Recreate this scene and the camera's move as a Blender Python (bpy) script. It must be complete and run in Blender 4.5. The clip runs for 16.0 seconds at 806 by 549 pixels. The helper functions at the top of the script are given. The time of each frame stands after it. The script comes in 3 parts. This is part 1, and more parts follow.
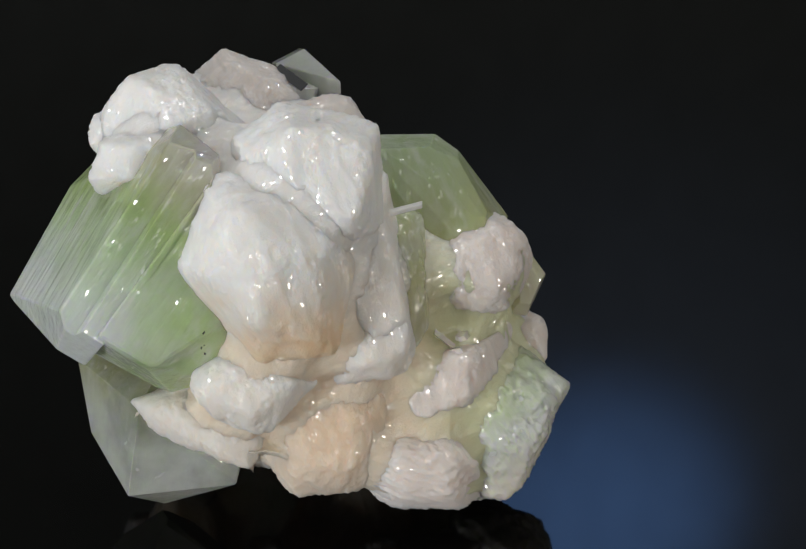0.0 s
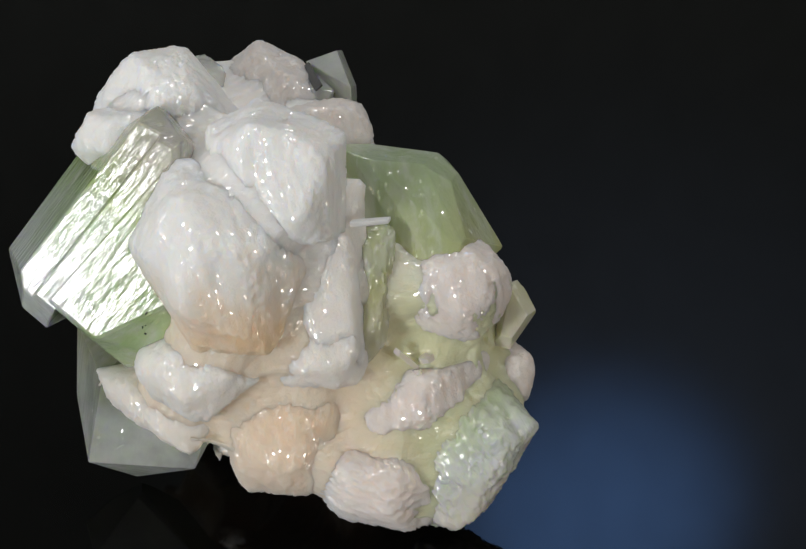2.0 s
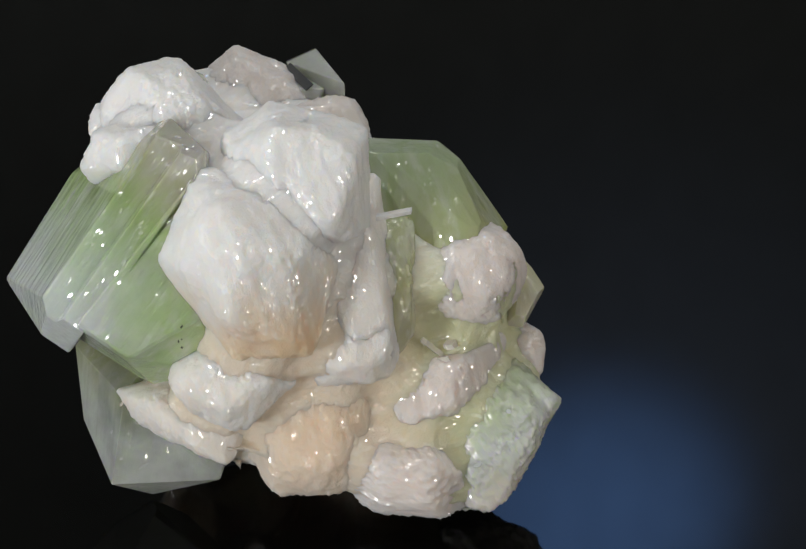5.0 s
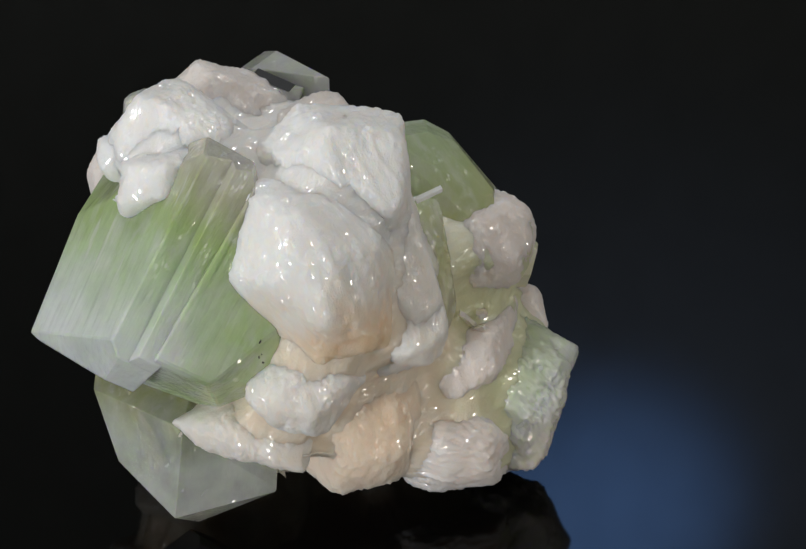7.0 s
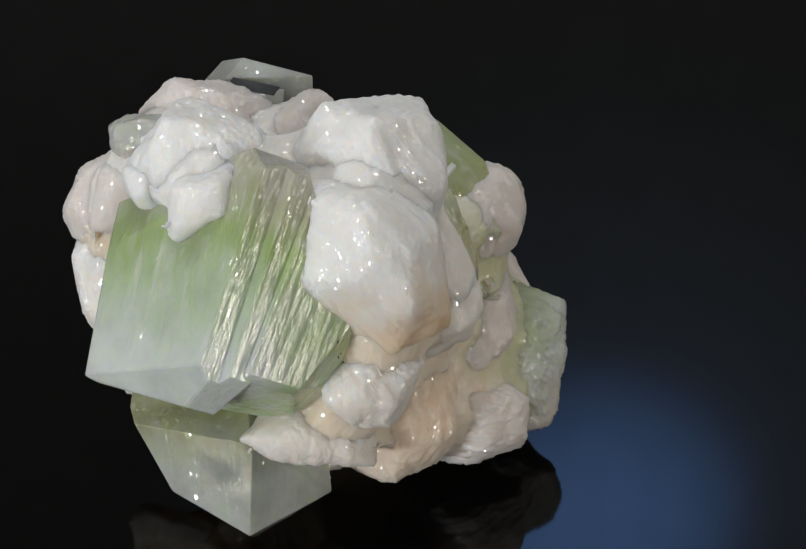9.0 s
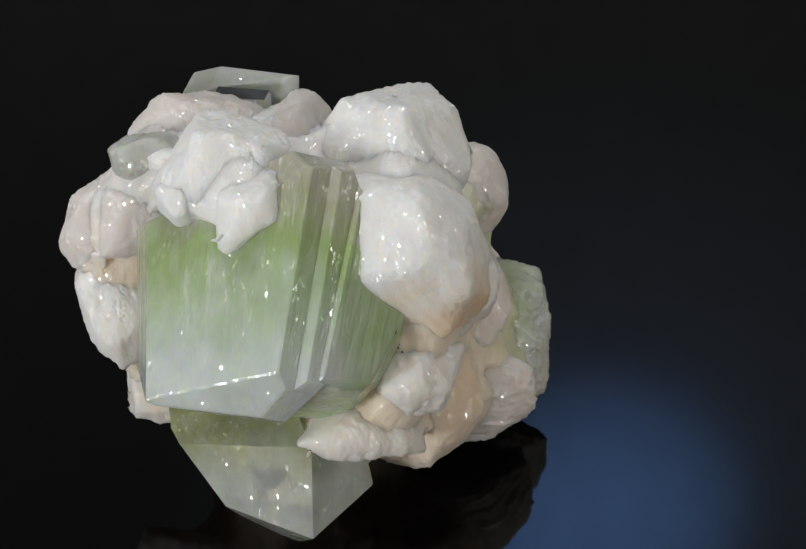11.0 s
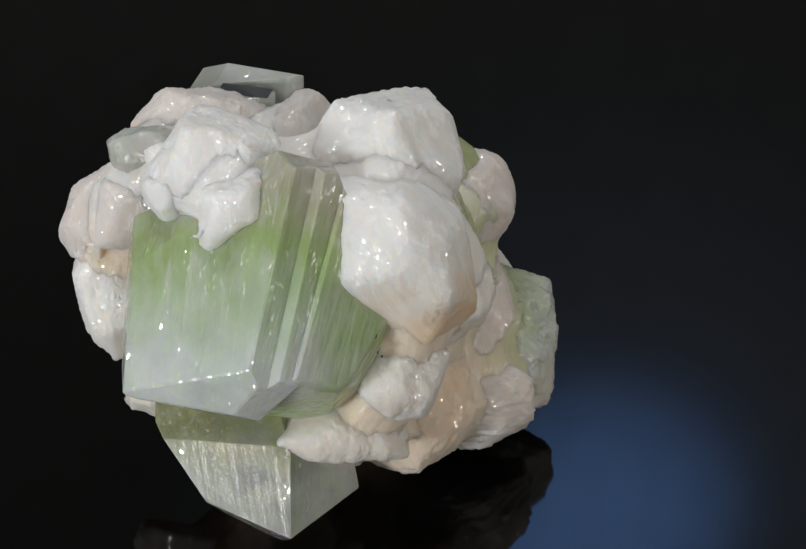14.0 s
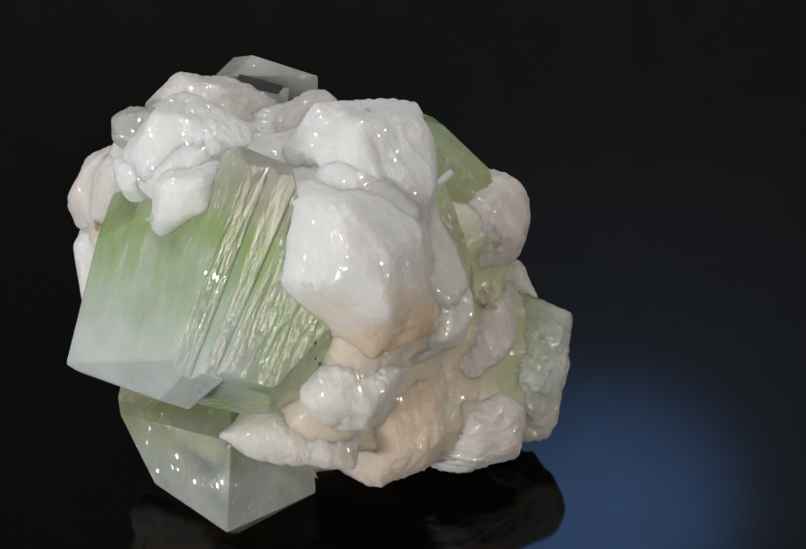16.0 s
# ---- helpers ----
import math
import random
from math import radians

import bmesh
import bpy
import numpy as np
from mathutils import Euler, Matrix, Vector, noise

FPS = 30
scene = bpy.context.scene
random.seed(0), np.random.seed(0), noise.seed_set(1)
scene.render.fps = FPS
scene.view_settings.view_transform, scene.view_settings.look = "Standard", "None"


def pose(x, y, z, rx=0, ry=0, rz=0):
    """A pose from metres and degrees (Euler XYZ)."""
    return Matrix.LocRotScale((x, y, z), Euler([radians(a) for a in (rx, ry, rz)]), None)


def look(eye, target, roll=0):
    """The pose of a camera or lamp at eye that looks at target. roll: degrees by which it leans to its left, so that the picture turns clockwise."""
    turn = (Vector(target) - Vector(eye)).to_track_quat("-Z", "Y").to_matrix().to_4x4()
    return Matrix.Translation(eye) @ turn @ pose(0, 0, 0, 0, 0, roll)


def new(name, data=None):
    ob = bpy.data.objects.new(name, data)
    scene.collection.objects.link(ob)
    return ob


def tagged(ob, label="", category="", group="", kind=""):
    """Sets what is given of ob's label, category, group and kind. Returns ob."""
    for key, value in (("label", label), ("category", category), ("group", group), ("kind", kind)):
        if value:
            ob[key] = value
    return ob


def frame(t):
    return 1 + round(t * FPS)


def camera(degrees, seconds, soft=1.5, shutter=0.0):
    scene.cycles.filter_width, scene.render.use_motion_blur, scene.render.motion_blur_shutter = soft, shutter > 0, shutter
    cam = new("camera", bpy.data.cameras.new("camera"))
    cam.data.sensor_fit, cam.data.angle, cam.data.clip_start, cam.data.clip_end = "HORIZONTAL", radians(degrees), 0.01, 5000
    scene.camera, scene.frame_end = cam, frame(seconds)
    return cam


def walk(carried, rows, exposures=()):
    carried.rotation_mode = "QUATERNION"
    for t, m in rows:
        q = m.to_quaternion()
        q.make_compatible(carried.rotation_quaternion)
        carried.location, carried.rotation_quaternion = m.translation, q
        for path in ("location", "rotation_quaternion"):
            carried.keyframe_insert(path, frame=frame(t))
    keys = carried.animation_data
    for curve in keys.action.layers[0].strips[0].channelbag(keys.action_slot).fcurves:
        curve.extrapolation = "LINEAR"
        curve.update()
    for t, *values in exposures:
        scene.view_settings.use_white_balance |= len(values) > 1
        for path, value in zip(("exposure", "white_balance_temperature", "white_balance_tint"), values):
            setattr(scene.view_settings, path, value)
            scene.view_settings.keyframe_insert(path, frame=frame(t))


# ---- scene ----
# A mineral specimen turning to and fro on a black gloss plate, before a fixed camera.
MM = 0.001
cam = camera(16.1, 16.0, soft=1.5)
EYE = pose(0.0168, -0.4243, 0.2997, 90 - 31.94, 0, 0)
walk(cam, [(0.0, EYE), (16.0, EYE)])

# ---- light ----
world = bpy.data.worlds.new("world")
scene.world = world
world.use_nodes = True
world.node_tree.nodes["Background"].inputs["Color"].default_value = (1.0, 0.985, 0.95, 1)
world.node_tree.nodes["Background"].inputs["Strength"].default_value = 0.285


def area_lamp(name, eye, target, size, watts, colour):
    data = bpy.data.lights.new(name, "AREA")
    data.shape, data.size, data.energy, data.color = "DISK", size, watts, colour
    ob = new(name, data)
    ob.matrix_world = look(eye, target)
    return ob


area_lamp("key_lamp", (-0.37, -0.47, 0.125), (0, 0, 0.04), 0.11, 1.48, (0.98, 0.985, 0.985))
area_lamp("fill_lamp", (0.455, -0.385, 0.115), (0, 0, 0.04), 0.11, 0.39, (1.0, 0.93, 0.82))
area_lamp("top_lamp", (-0.10, 0.05, 0.60), (0, 0, 0.04), 0.20, 0.68, (1.0, 0.99, 0.97))

spot = bpy.data.lights.new("blue_spot", "SPOT")
spot.energy, spot.color, spot.spot_size, spot.spot_blend = 92.0, (0.17, 0.39, 1.0), radians(25.0), 1.0
spot.shadow_soft_size = 0.02
blue = new("blue_spot", spot)
halo = bpy.data.lights.new("blue_spill", "SPOT")
halo.energy, halo.color, halo.spot_size, halo.spot_blend = 14.0, (0.5, 0.6, 0.92), radians(58), 1.0
halo.shadow_soft_size = 0.02
spill = new("blue_spill", halo)


# ---- materials ----
class Nodes:
    """Short-hand for building one node material."""

    def __init__(self, name):
        self.mat = bpy.data.materials.new(name)
        self.mat.use_nodes = True
        self.tree = self.mat.node_tree
        self.bsdf = self.tree.nodes["Principled BSDF"]
        self.out = self.tree.nodes["Material Output"]
        self.coord = self.add("ShaderNodeTexCoord").outputs["Object"]

    def add(self, kind, **values):
        node = self.tree.nodes.new(kind)
        for key, value in values.items():
            node.inputs[key].default_value = value
        return node

    def link(self, a, b):
        self.tree.links.new(a, b)

    def noise(self, scale, detail=4.0, vector=None, distortion=0.0):
        node = self.add("ShaderNodeTexNoise", Scale=scale, Detail=detail, Distortion=distortion)
        self.link(vector or self.coord, node.inputs["Vector"])
        return node.outputs["Fac"]

    def ramp(self, fac, stops):
        node = self.add("ShaderNodeValToRGB")
        els = node.color_ramp.elements
        while len(els) < len(stops):
            els.new(0.5)
        for el, (at, colour) in zip(els, stops):
            el.position = at
            el.color = (*colour, 1) if len(colour) == 3 else colour
        self.link(fac, node.inputs["Fac"])
        return node.outputs["Color"]

    def maths(self, op, a, b):
        node = self.add("ShaderNodeMath")
        node.operation = op
        for socket, value in zip(node.inputs, (a, b)):
            if isinstance(value, (int, float)):
                socket.default_value = value
            else:
                self.link(value, socket)
        return node.outputs[0]

    def mix(self, fac, a, b):
        node = self.add("ShaderNodeMix")
        node.data_type = "RGBA"
        for socket, value in ((node.inputs[0], fac), (node.inputs[6], a), (node.inputs[7], b)):
            if isinstance(value, tuple):
                socket.default_value = (*value, 1)
            elif isinstance(value, (int, float)):
                socket.default_value = value
            else:
                self.link(value, socket)
        return node.outputs[2]

    def along(self, axis, start, length):
        """0 to 1 from the point start (mm) for length mm along axis."""
        unit = Vector(axis).normalized()
        dot = self.add("ShaderNodeVectorMath")
        dot.operation = "DOT_PRODUCT"
        self.link(self.coord, dot.inputs[0])
        dot.inputs[1].default_value = unit
        off = self.maths("SUBTRACT", dot.outputs["Value"], unit.dot(Vector(start)) * MM)
        return self.maths("DIVIDE", off, length * MM)

    def grained(self, axis, across, along):
        """Coordinates in a frame with z on axis, scaled for streaks on that axis."""
        quat = Vector((0, 0, 1)).rotation_difference(Vector(axis).normalized())
        node = self.add("ShaderNodeMapping")
        node.vector_type = "TEXTURE"
        node.inputs["Rotation"].default_value = quat.to_euler()
        node.inputs["Scale"].default_value = (1 / across, 1 / across, 1 / along)
        self.link(self.coord, node.inputs["Vector"])
        return node.outputs["Vector"]

    def tilted(self, vector, amount):
        """The surface normal, turned at random from one small cell to the next."""
        cells = self.add("ShaderNodeTexVoronoi", Scale=1.0)
        self.link(vector, cells.inputs["Vector"])
        centred = self.add("ShaderNodeVectorMath")
        centred.operation = "SUBTRACT"
        self.link(cells.outputs["Color"], centred.inputs[0])
        centred.inputs[1].default_value = (0.5, 0.5, 0.5)
        scaled = self.add("ShaderNodeVectorMath")
        scaled.operation = "SCALE"
        self.link(centred.outputs[0], scaled.inputs[0])
        scaled.inputs["Scale"].default_value = amount
        total = self.add("ShaderNodeVectorMath")
        total.operation = "ADD"
        self.link(scaled.outputs[0], total.inputs[0])
        self.link(self.add("ShaderNodeNewGeometry").outputs["Normal"], total.inputs[1])
        unit = self.add("ShaderNodeVectorMath")
        unit.operation = "NORMALIZE"
        self.link(total.outputs[0], unit.inputs[0])
        return unit.outputs[0]

    def sparkle(self, axis, across, along, rare, strength):
        """A few small mirror-like cells, in patches, added to the surface."""
        grain = self.grained(axis, across, along)
        cells = self.add("ShaderNodeTexVoronoi", Scale=1.0)
        self.link(grain, cells.inputs["Vector"])
        pick = self.add("ShaderNodeTexWhiteNoise")
        self.link(cells.outputs["Position"], pick.inputs["Vector"])
        few = self.ramp(pick.outputs["Value"], [(rare, (0, 0, 0)), (rare + 0.02, (1, 1, 1))])
        patch = self.ramp(self.noise(1.0, 4, self.grained(axis, 420, 130)), [(0.48, (0.0,) * 3), (0.56, (strength,) * 3)])
        glint = self.add("ShaderNodeBsdfGlossy", Roughness=0.11)
        self.link(self.maths("MULTIPLY", few, patch), glint.inputs["Color"])
        self.link(self.tilted(grain, 0.75), glint.inputs["Normal"])
        both = self.add("ShaderNodeAddShader")
        self.link(self.bsdf.outputs[0], both.inputs[0])
        self.link(glint.outputs[0], both.inputs[1])
        self.link(both.outputs[0], self.out.inputs["Surface"])

    def bump(self, height, distance, strength=1.0, normal=None):
        node = self.add("ShaderNodeBump", Distance=distance, Strength=strength)
        self.link(height, node.inputs["Height"])
        if normal:
            self.link(normal, node.inputs["Normal"])
        return node.outputs["Normal"]


def stilbite_material(name, pale, warm, axis, start, length, warm_from=0.45, warm_to=1.0, above=None):
    """Pearly white fibres, turning to a warmer tint towards the root of the sheaf."""
    m = Nodes(name)
    fac = m.maths("ADD", m.along(axis, start, length), m.maths("MULTIPLY", m.maths("SUBTRACT", m.noise(140, 3), 0.5), 0.5))
    colour = m.ramp(fac, [(warm_from, pale), (warm_to, warm)])
    if above:
        level, depth, tint = above
        colour = m.mix(m.ramp(m.along((0, 0, 1), (0, 0, level), depth), [(0.0, (0, 0, 0)), (1.0, (1, 1, 1))]), colour, tint)
    cloud = m.ramp(m.noise(330, 5), [(0.3, (0.97, 0.965, 0.965)), (0.7, (1, 1, 1))])
    mul = m.add("ShaderNodeMix")
    mul.data_type, mul.blend_type = "RGBA", "MULTIPLY"
    mul.inputs[0].default_value = 1.0
    m.link(colour, mul.inputs[6])
    m.link(cloud, mul.inputs[7])
    m.link(mul.outputs[2], m.bsdf.inputs["Base Color"])
    m.bsdf.inputs["Subsurface Weight"].default_value = 0.8
    m.bsdf.inputs["Subsurface Radius"].default_value = (1.0, 0.87, 0.74)
    m.bsdf.inputs["Subsurface Scale"].default_value = 0.0035
    m.bsdf.inputs["Roughness"].default_value = 0.62
    m.bsdf.inputs["IOR"].default_value = 1.5
    m.bsdf.inputs["Specular IOR Level"].default_value = 0.28
    fibre = m.noise(1.0, 5, m.grained(axis, 1000, 100))
    grit = m.noise(2600, 2)
    n = m.bump(fibre, 0.0007, 0.14)
    n = m.bump(m.noise(1.0, 4, m.grained(axis, 2600, 420)), 0.0003, 0.20, n)
    n = m.bump(grit, 0.0002, 0.4, n)
    m.link(n, m.bsdf.inputs["Normal"])
    # tiny cleavage faces, each tilted its own way, that catch the light
    m.sparkle(axis, 4400, 1500, 0.62, 0.40)
    return m.mat


def apophyllite_material(name, stops, axis, start, length, milk=0.7, streak=0.5, roughness=0.08, veil_amount=0.5, side=None):
    """Glassy, partly milky crystal, coloured in zones along its axis, with growth lines on that axis."""
    m = Nodes(name)
    wisp = m.noise(1.0, 4, m.grained(axis, 130, 60), 0.4)
    fac = m.maths("ADD", m.along(axis, start, length), m.maths("MULTIPLY", m.maths("SUBTRACT", wisp, 0.5), 0.4))
    colour = m.ramp(fac, stops)
    if side:
        way, begin, wide, tint = side
        zone = m.maths("ADD", m.along(way, begin, wide), m.maths("MULTIPLY", m.maths("SUBTRACT", m.noise(160, 4), 0.5), 0.9))
        late = m.ramp(fac, [(0.30, (0, 0, 0)), (0.55, (1, 1, 1))])
        colour = m.mix(m.maths("MULTIPLY", m.ramp(zone, [(0.0, (0, 0, 0)), (1.0, (1, 1, 1))]), late), colour, tint)
    veil = m.ramp(m.noise(1.0, 6, m.grained(axis, 200, 110), 0.8), [(0.45, (0.0, 0.0, 0.0)), (0.75, (veil_amount,) * 3)])
    colour = m.mix(veil, colour, (0.80, 0.83, 0.80))
    # bright inner cleavage lines on the axis
    crack = m.ramp(m.noise(1.0, 3, m.grained(axis, 420, 26), 0.2), [(0.64, (0, 0, 0)), (0.70, (0.5, 0.5, 0.5))])
    m.link(m.mix(crack, colour, (0.86, 0.88, 0.82)), m.bsdf.inputs["Base Color"])
    cloud = m.ramp(m.noise(120, 5), [(0.3, (1 - milk,) * 3), (0.75, (max(0.0, 0.6 - milk * 0.6),) * 3)])
    m.link(cloud, m.bsdf.inputs["Transmission Weight"])
    m.bsdf.inputs["Subsurface Weight"].default_value = 1.0
    m.bsdf.inputs["Subsurface Radius"].default_value = (0.9, 1.0, 0.7)
    m.bsdf.inputs["Subsurface Scale"].default_value = 0.0012
    m.bsdf.inputs["IOR"].default_value = 1.53
    rough = m.ramp(m.noise(500, 4), [(0.35, (roughness,) * 3), (0.8, (roughness + 0.22,) * 3)])
    m.link(rough, m.bsdf.inputs["Roughness"])
    lines = m.noise(1.0, 3, m.grained(axis, 620, 16))
    n = m.bump(lines, 0.0005 * streak, 1.0)
    n = m.bump(m.noise(900, 4), 0.00025, 0.2, n)
    m.link(n, m.bsdf.inputs["Normal"])
    m.sparkle(axis, 3000, 1400, 0.90, 0.5)
    return m.mat


def plain_material(name, colour, roughness, ior=1.5, bump=0.0, vary=0.25):
    m = Nodes(name)
    low = tuple(c * (1 - vary) for c in colour)
    m.link(m.ramp(m.noise(60, 5), [(0.3, low), (0.7, colour)]), m.bsdf.inputs["Base Color"])
    m.link(m.ramp(m.noise(25, 4), [(0.3, (roughness,) * 3), (0.8, (roughness * 1.5,) * 3)]), m.bsdf.inputs["Roughness"])
    m.bsdf.inputs["IOR"].default_value = ior
    if bump:
        m.link(m.bump(m.noise(800, 4), bump, 0.5), m.bsdf.inputs["Normal"])
    return m.mat


WHITE, CREAM, PEACH, ROSE = (0.955, 0.935, 0.92), (0.92, 0.85, 0.77), (0.93, 0.68, 0.45), (0.87, 0.78, 0.73)
CLEAR, GREY, OLIVE = (0.80, 0.85, 0.81), (0.76, 0.74, 0.69), (0.55, 0.58, 0.30)

FRONT_AXIS = (0.15, -0.1, -1)
white_mat = stilbite_material("white_stilbite", WHITE, CREAM, FRONT_AXIS, (0, 0, 80), 60)
front_mat = stilbite_material("peach_rooted_stilbite", WHITE, PEACH, FRONT_AXIS, (-4, -32, 66), 34, 0.20, 0.66)
peach_mat = stilbite_material("peach_stilbite", (0.92, 0.80, 0.69), (0.93, 0.74, 0.57), (0.1, 0, 1), (0, 0, 4), 26, 0.0, 0.8)
rose_mat = stilbite_material("rose_stilbite", (0.79, 0.74, 0.71), ROSE, (0.3, 0.3, -1), (0, 0, 75), 60, 0.2, 0.9)
BIG_AXIS = (-0.587, -0.447, -0.675)
big_mat = apophyllite_material("green_apophyllite", [(0.0, GREY), (0.15, (0.60, 0.61, 0.44)), (0.36, (0.49, 0.63, 0.29)), (0.56, (0.60, 0.74, 0.49)), (0.80, (0.82, 0.90, 0.85)), (1.0, (0.86, 0.93, 0.90))], BIG_AXIS, (-19.6, -17.2, 74.8), 42, 0.58, 0.62, 0.04, 0.6, ((0.79, -0.2, -0.555), (-35, -30, 38), 7, (0.57, 0.73, 0.40)))
low_mat = apophyllite_material("clear_apophyllite", [(0.0, OLIVE), (0.35, (0.80, 0.86, 0.80)), (1.0, (0.88, 0.91, 0.89))], (-0.1, -0.3, -1), (-30, -20, 28), 26, 0.28, 0.2, 0.03)
top_mat = apophyllite_material("smoky_apophyllite", [(0.0, CLEAR), (1.0, GREY)], (0, 0, -1), (0, 10, 70), 14, 0.48, 0.15, 0.03, 0.55)
back_mat = apophyllite_material("sea_green_apophyllite", [(0.0, (0.60, 0.66, 0.58)), (0.25, (0.47, 0.57, 0.36)), (0.6, OLIVE), (1.0, CREAM)], (0.1, -0.4, -1), (15, 0, 72), 46, 0.75, 0.35)
side_mat = apophyllite_material("pale_green_apophyllite", [(0.0, CREAM), (0.4, (0.66, 0.75, 0.52)), (0.7, CLEAR), (1.0, CREAM)], (0.6, -0.3, -0.7), (26, -12, 28), 26, 0.75, 0.6)
cream_mat = stilbite_material("cream_stilbite", (0.92, 0.87, 0.82), (0.91, 0.80, 0.68), FRONT_AXIS, (0, 0, 60), 60)
cavity_mat = apophyllite_material("olive_apophyllite", [(0.0, (0.50, 0.60, 0.40)), (0.4, (0.62, 0.62, 0.38)), (1.0, CREAM)], (0.2, -0.3, -1), (16, -6, 60), 44, 0.75, 0.35)
blade_mat = stilbite_material("bladed_stilbite", (0.90, 0.83, 0.79), ROSE, (1, -0.25, -0.3), (4, -23, 14), 24)
lath_mat = stilbite_material("lath_stilbite", WHITE, WHITE, (1, 0, 0.2), (0, 0, 0), 60)


speck_mat = plain_material("black_speck", (0.02, 0.02, 0.018), 0.4)
core_mat = stilbite_material("matrix_rock", (0.72, 0.72, 0.48), (0.92, 0.78, 0.63), (-0.85, -0.35, -0.1), (22, -8, 40), 20, 0.1, 0.75, above=(44, 12, (0.93, 0.90, 0.87)))
plate_mat = plain_material("black_gloss_plate", (0.002, 0.002, 0.002), 0.05, 1.28)
wall_mat = plain_material("dark_grey_paper", (0.35, 0.375, 0.355), 0.8, 1.4, 0.0004)


# ---- setting ----
def box(bm, lo, hi):
    made = bmesh.ops.create_cube(bm, size=1.0)["verts"]
    for v in made:
        v.co = Vector([a + (b - a) * (c + 0.5) for a, b, c in zip(lo, hi, v.co)])
    return made


def mesh_object(name, bm, material, smooth=False):
    data = bpy.data.meshes.new(name)
    bm.to_mesh(data)
    bm.free()
    data.materials.append(material)
    if smooth:
        data.shade_smooth()
    return new(name, data)


bm = bmesh.new()
box(bm, (-1.2, -1.4, -0.02), (1.2, 1.2, 0.0))
bmesh.ops.bevel(bm, geom=bm.edges[:], offset=0.004, segments=2, affect="EDGES")
tagged(mesh_object("floor", bm, plate_mat), "polished black acrylic plate under the specimen", "table top", kind="structure")
bm = bmesh.new()
box(bm, (-1.2, 0.90, 0.0), (1.2, 0.95, 1.6))
tagged(mesh_object("backdrop", bm, wall_mat), "dark paper backdrop with a soft blue glow", "backdrop", kind="structure")
blue.matrix_world = look((0.130, 0.45, 0.86), (0.127, 0.90, 0.695))
spill.matrix_world = look((0.135, 0.45, 0.87), (0.135, 0.90, 0.70))


# ---- the specimen ----
specimen = new("mineral_specimen")
tagged(specimen, "cluster of green apophyllite and white stilbite crystals on a black plate", "mineral")


def part(name, bm, material, parent, label="", smooth=False):
    ob = mesh_object(name, bm, material, smooth)
    ob.parent = parent
    return tagged(ob, label)


def normal_of(azimuth, elevation):
    a, e = radians(azimuth), radians(elevation)
    return Vector((math.cos(e) * math.cos(a), math.cos(e) * math.sin(a), math.sin(e)))


def apophyllite(centre, facets, material, label="", worn=0.25):
    """A glassy crystal bounded by flat facets: azimuth, elevation, distance in mm from its centre."""
    bm = bmesh.new()
    bmesh.ops.create_cube(bm, size=0.3)
    for az, el, dist in facets:
        n = normal_of(az, el)
        cut = bmesh.ops.bisect_plane(bm, geom=bm.verts[:] + bm.edges[:] + bm.faces[:], plane_co=n * dist * MM, plane_no=n, clear_outer=True)
        edges = [e for e in cut["geom_cut"] if isinstance(e, bmesh.types.BMEdge)]
        if edges:
            bmesh.ops.contextual_create(bm, geom=edges)
    bmesh.ops.remove_doubles(bm, verts=bm.verts[:], dist=0.0002)
    bmesh.ops.bevel(bm, geom=bm.edges[:], offset=worn * MM, segments=1, affect="EDGES", clamp_overlap=True)
    bmesh.ops.translate(bm, verts=bm.verts[:], vec=Vector(centre) * MM)
    bmesh.ops.recalc_face_normals(bm, faces=bm.faces[:])
    return part("apophyllite_crystal", bm, material, specimen, label)


def sheaf_radius(dirs, facets, power):
    normals = np.array([normal_of(a, e)[:] for a, e, d in facets])
    dists = np.array([d for a, e, d in facets])
    hits = np.clip(dirs @ normals.T / dists, 0, None)
    order = np.sort(hits, axis=1)
    edge = np.clip((order[:, -2] / order[:, -1] - 0.86) / 0.14, 0, 1)
    return 1.0 / np.power(np.power(hits, power).sum(1), 1.0 / power), edge


MASS = []


